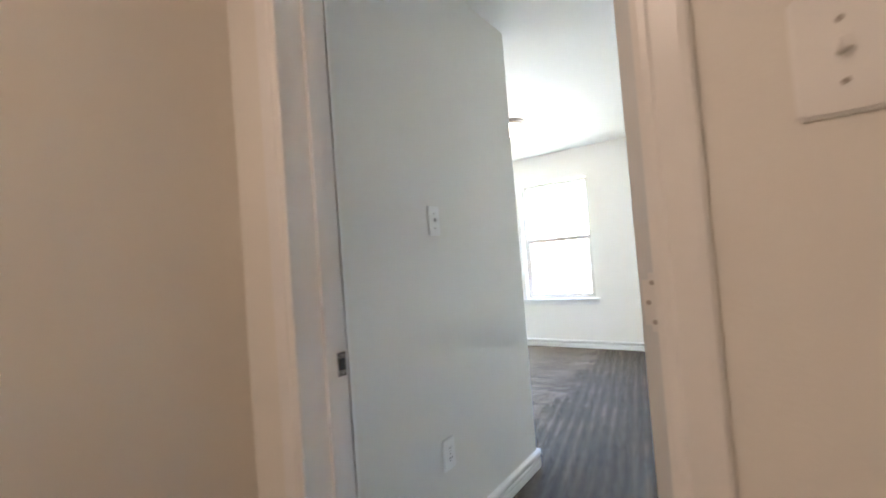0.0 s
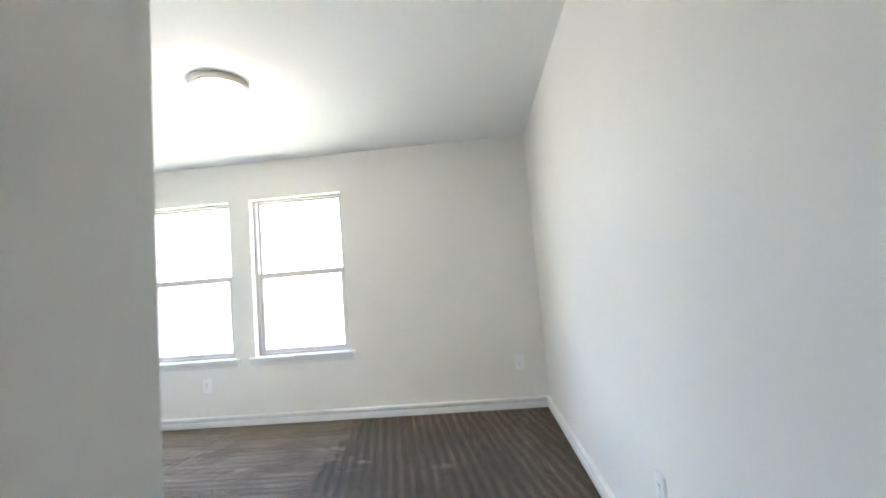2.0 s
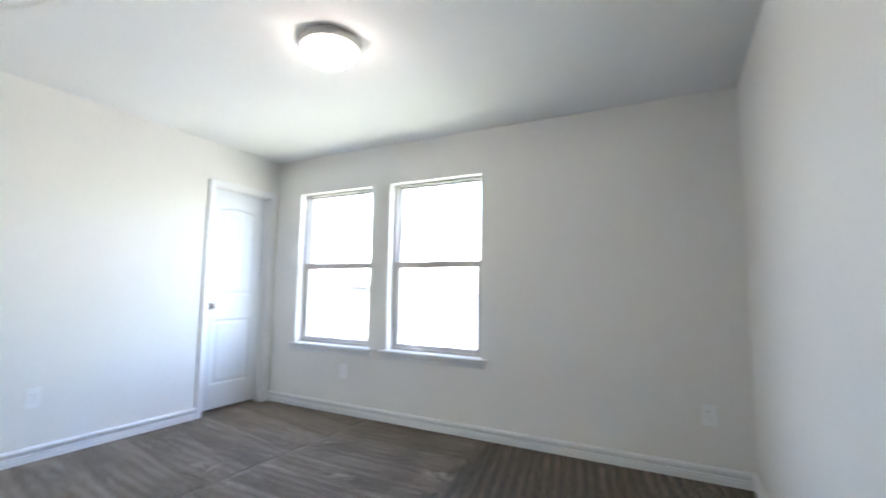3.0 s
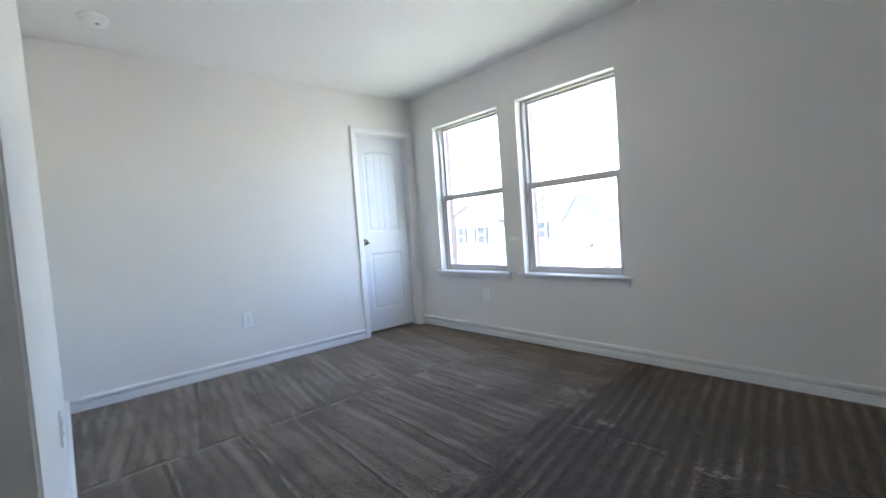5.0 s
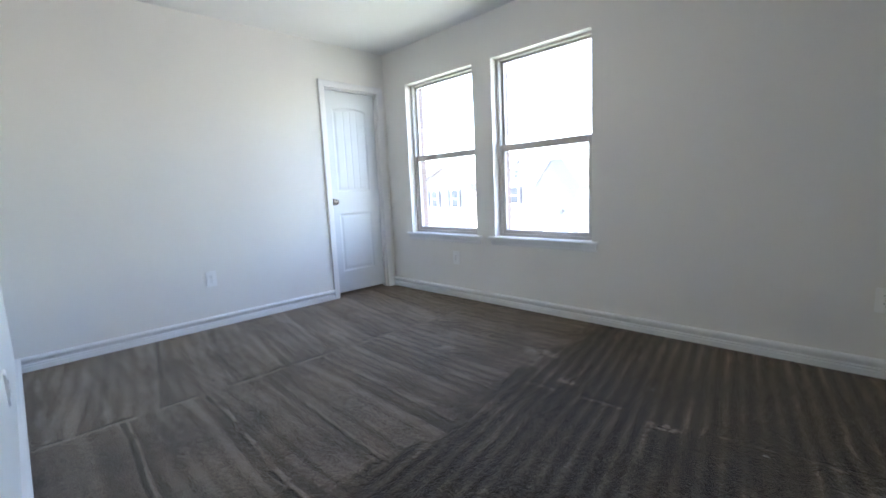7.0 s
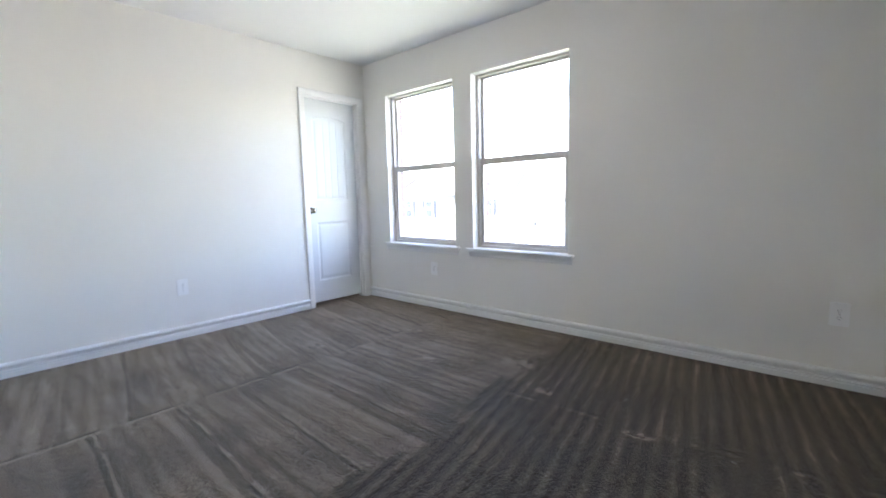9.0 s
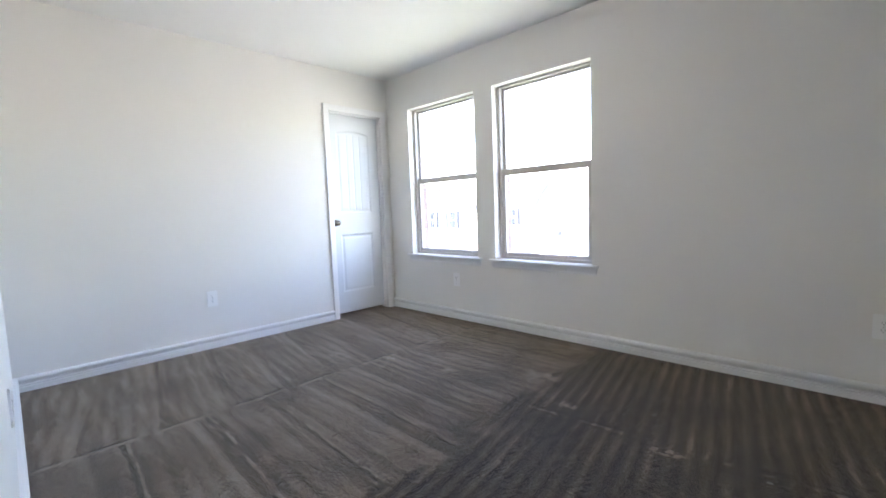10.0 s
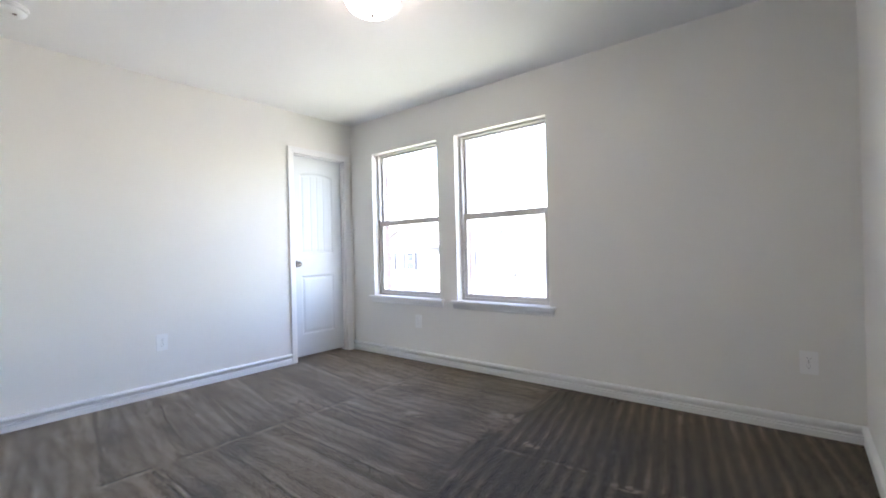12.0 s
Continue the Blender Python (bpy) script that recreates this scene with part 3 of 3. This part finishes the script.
# ---- outside ----
GROUND = -3.1
setting("ground", boxes((-900, -900, GROUND - 0.5, 900, 900, GROUND)), grass, "dry mown lawn reaching to the horizon")
setting("road", boxes((-300, 10.5, GROUND - 0.2, 300, 18.0, GROUND + 0.01)), street_concrete, "pale concrete street")
for y in (9.0, 18.3):
    setting("pavement", boxes((-300, y, GROUND - 0.2, 300, y + 1.2, GROUND + 0.14)), concrete, "pale concrete pavement")
for x in (-22.5, -33.0, -9.0):
    setting("driveway", boxes((x, 19.5, GROUND - 0.2, x + 5.0, 25.9, GROUND + 0.06)), concrete, "pale concrete driveway")
setting("wall_lower", boxes((WEST - 1.2, HALL_END - 0.3, GROUND, 0.6, 0.05, -0.25)), mortar, "masonry wall of the storey below")
roof_own = bmesh.new()
box(roof_own, WEST - 1.2, HALL_END - 0.3, HIGH + 0.30, 0.6, 0.55, HIGH + 0.42)
setting("roof", roof_own, roof_shingle, "eaves and roof deck over the room")


def far_window(house, x, z, y, w=0.95, h=1.6, shutters=True):
    fr = part("window", boxes((x - w / 2 - 0.06, y - 0.06, z - 0.06, x - w / 2, y, z + h + 0.06), (x + w / 2, y - 0.06, z - 0.06, x + w / 2 + 0.06, y, z + h + 0.06),
                              (x - w / 2, y - 0.06, z + h, x + w / 2, y, z + h + 0.06), (x - w / 2, y - 0.06, z - 0.06, x + w / 2, y, z), (x - w / 2, y - 0.045, z + h / 2 - 0.02, x + w / 2, y, z + h / 2 + 0.02)), trim_paint, house, "white framed window")
    part("pane", boxes((x - w / 2, y - 0.03, z, x + w / 2, y - 0.01, z + h)), far_glass, fr)
    if shutters:
        for s in (-1, 1):
            c = x + s * (w / 2 + 0.06 + 0.17)
            rows = [(c - 0.17, y - 0.05, z - 0.03, c - 0.12, y, z + h + 0.03), (c + 0.12, y - 0.05, z - 0.03, c + 0.17, y, z + h + 0.03)]
            rows += [(c - 0.12, y - 0.045, z - 0.03 + k * (h + 0.06) / 16, c + 0.12, y - 0.01, z - 0.03 + (k + 0.85) * (h + 0.06) / 16) for k in range(16)]
            part("shutter", boxes(*rows), shutter_paint, fr, "grey louvred shutter")


def gable(house, x0, x1, y0, y1, eave, peak, material, clip=0.0, over=0.35):
    """A storeyed block with its gable towards the street; clip cuts the peak off with a small hip."""
    mid = (x0 + x1) / 2
    bm = bmesh.new()
    outline = [(x0, GROUND), (x1, GROUND), (x1, eave), (mid + clip, peak), (mid - clip, peak), (x0, eave)] if clip else [(x0, GROUND), (x1, GROUND), (x1, eave), (mid, peak), (x0, eave)]
    a = [bm.verts.new((x, y0, z)) for x, z in outline]
    c = [bm.verts.new((x, y1, z)) for x, z in outline]
    bm.faces.new(a)
    bm.faces.new(c[::-1])
    for i in range(len(a)):
        bm.faces.new((a[i], c[i], c[(i + 1) % len(a)], a[(i + 1) % len(a)]))
    bmesh.ops.recalc_face_normals(bm, faces=bm.faces[:])
    part("wall", bm, material, house)
    slope = (peak - eave) / max(0.1, (x1 - x0) / 2 - clip)
    for s, xe in ((-1, x0), (1, x1)):
        xo, zo = xe + s * over, eave - over * slope
        xi = mid + s * clip
        r = bmesh.new()
        pts = [(xo, zo), (xi, peak), (xi, peak + 0.16), (xo, zo + 0.16)]
        p = [r.verts.new((x, y0 - over, z + 0.02)) for x, z in pts]
        q = [r.verts.new((x, y1 + over, z + 0.02)) for x, z in pts]
        r.faces.new(p)
        r.faces.new(q[::-1])
        for i in range(4):
            r.faces.new((p[i], q[i], q[(i + 1) % 4], p[(i + 1) % 4]))
        bmesh.ops.recalc_face_normals(r, faces=r.faces[:])
        part("roof", r, roof_shingle, house, "grey shingle roof slope")
    if clip:
        part("roof", boxes((mid - clip, y0 - over, peak + 0.02, mid + clip, y1 + over, peak + 0.18)), roof_shingle, house, "grey shingle roof top")


house_a = thing("house", pose(0, 0, 0), "pale two-storey house with gable and grey shutters across the street", "house", "houses across the street")
gable(house_a, -32.2, -25.9, 26.0, 36.0, 1.5, 2.95, siding)
gable(house_a, -37.5, -32.2, 28.0, 36.0, 1.5, 3.2, siding)
for x in (-30.5, -27.85):
    far_window(house_a, x, -0.64, 26.0, 0.85, 1.5)
part("garage_door", boxes((-31.3, 25.94, GROUND, -29.5, 26.0, -1.95), (-28.6, 25.94, GROUND, -26.6, 26.0, -1.95), bevel=0.01), siding_blue, house_a, "pale garage doors")
part("pediment", boxes((-31.2, 25.95, 1.32, -27.0, 26.02, 1.52)), trim_paint, house_a, "white trim band under the gable")

house_b = thing("house", pose(0, 0, 0), "pale blue two-storey house with clipped gable across the street", "house", "houses across the street")
gable(house_b, -18.7, -15.2, 25.2, 36.0, 0.95, 2.66, siding_blue, 0.45, 0.12)
gable(house_b, -22.7, -18.7, 26.0, 36.0, 1.3, 2.9, siding, 0.0, 0.12)
far_window(house_b, -21.28, -0.38, 26.0, 0.85, 1.3)
part("gable_vent", boxes((-21.2, 25.95, 2.02, -20.86, 26.0, 2.22), (-21.2, 25.95, 1.68, -20.86, 26.0, 1.88), bevel=0.01), shutter_paint, house_b, "grey gable vent")
part("garage_door", boxes((-18.2, 25.14, GROUND, -15.8, 25.2, -1.3), bevel=0.01), trim_paint, house_b, "white garage door")
part("wall_lantern", boxes((-16.6, 25.0, -1.05, -16.4, 25.2, -0.8), bevel=0.03), dark_metal, house_b, "dark wall lantern")

# brick reveals outside the windows
brick_mesh = bpy.data.meshes.new("brick")
bb = boxes((-0.0965, 0.0, 0.0, 0.0965, 0.09, 0.057), bevel=0.003)
bb.to_mesh(brick_mesh)
bb.free()
brick_mesh.materials.append(brick_red)
for x0, x1 in WINDOWS:
    veneer = tagged(mesh("wall_brick", boxes((x0 - 0.09, OUT, 0.0, x0 - 0.004, 0.232, HIGH), (x1 + 0.004, OUT, 0.0, x1 + 0.09, 0.232, HIGH)), mortar), "red brick veneer beside the window", "wall", kind="structure")
    for k in range(33):
        for s in (x0 - 0.0965, x1 + 0.0965):
            b = new("brick", brick_mesh)
            b.parent = veneer
            b.location = (s, OUT + 0.002, 0.05 + k * 0.0677)

# scraps of lint that the cleaner left
for x, y, turn, long in ((-3.82, -0.22, 20, 0.030), (-2.74, -0.23, 70, 0.024), (-0.51, -1.115, -40, 0.020), (-1.01, -0.84, 10, 0.022)):
    fluff = bmesh.new()
    bmesh.ops.create_icosphere(fluff, subdivisions=2, radius=1.0)
    for v in fluff.verts:
        bulge = 1.0 + random.uniform(-0.3, 0.3)
        v.co = (v.co.x * long * 0.5 * bulge, v.co.y * 0.0035 * bulge + 0.004 * math.sin(v.co.x * 3.0), 0.003 + v.co.z * 0.003)
    scrap = tagged(mesh("lint_scrap", fluff, lint_grey), "tiny scrap of pale lint lying on brown carpet", "lint", "lint scraps")
    scrap.matrix_world = pose(x, y, 0.0, rz=turn)
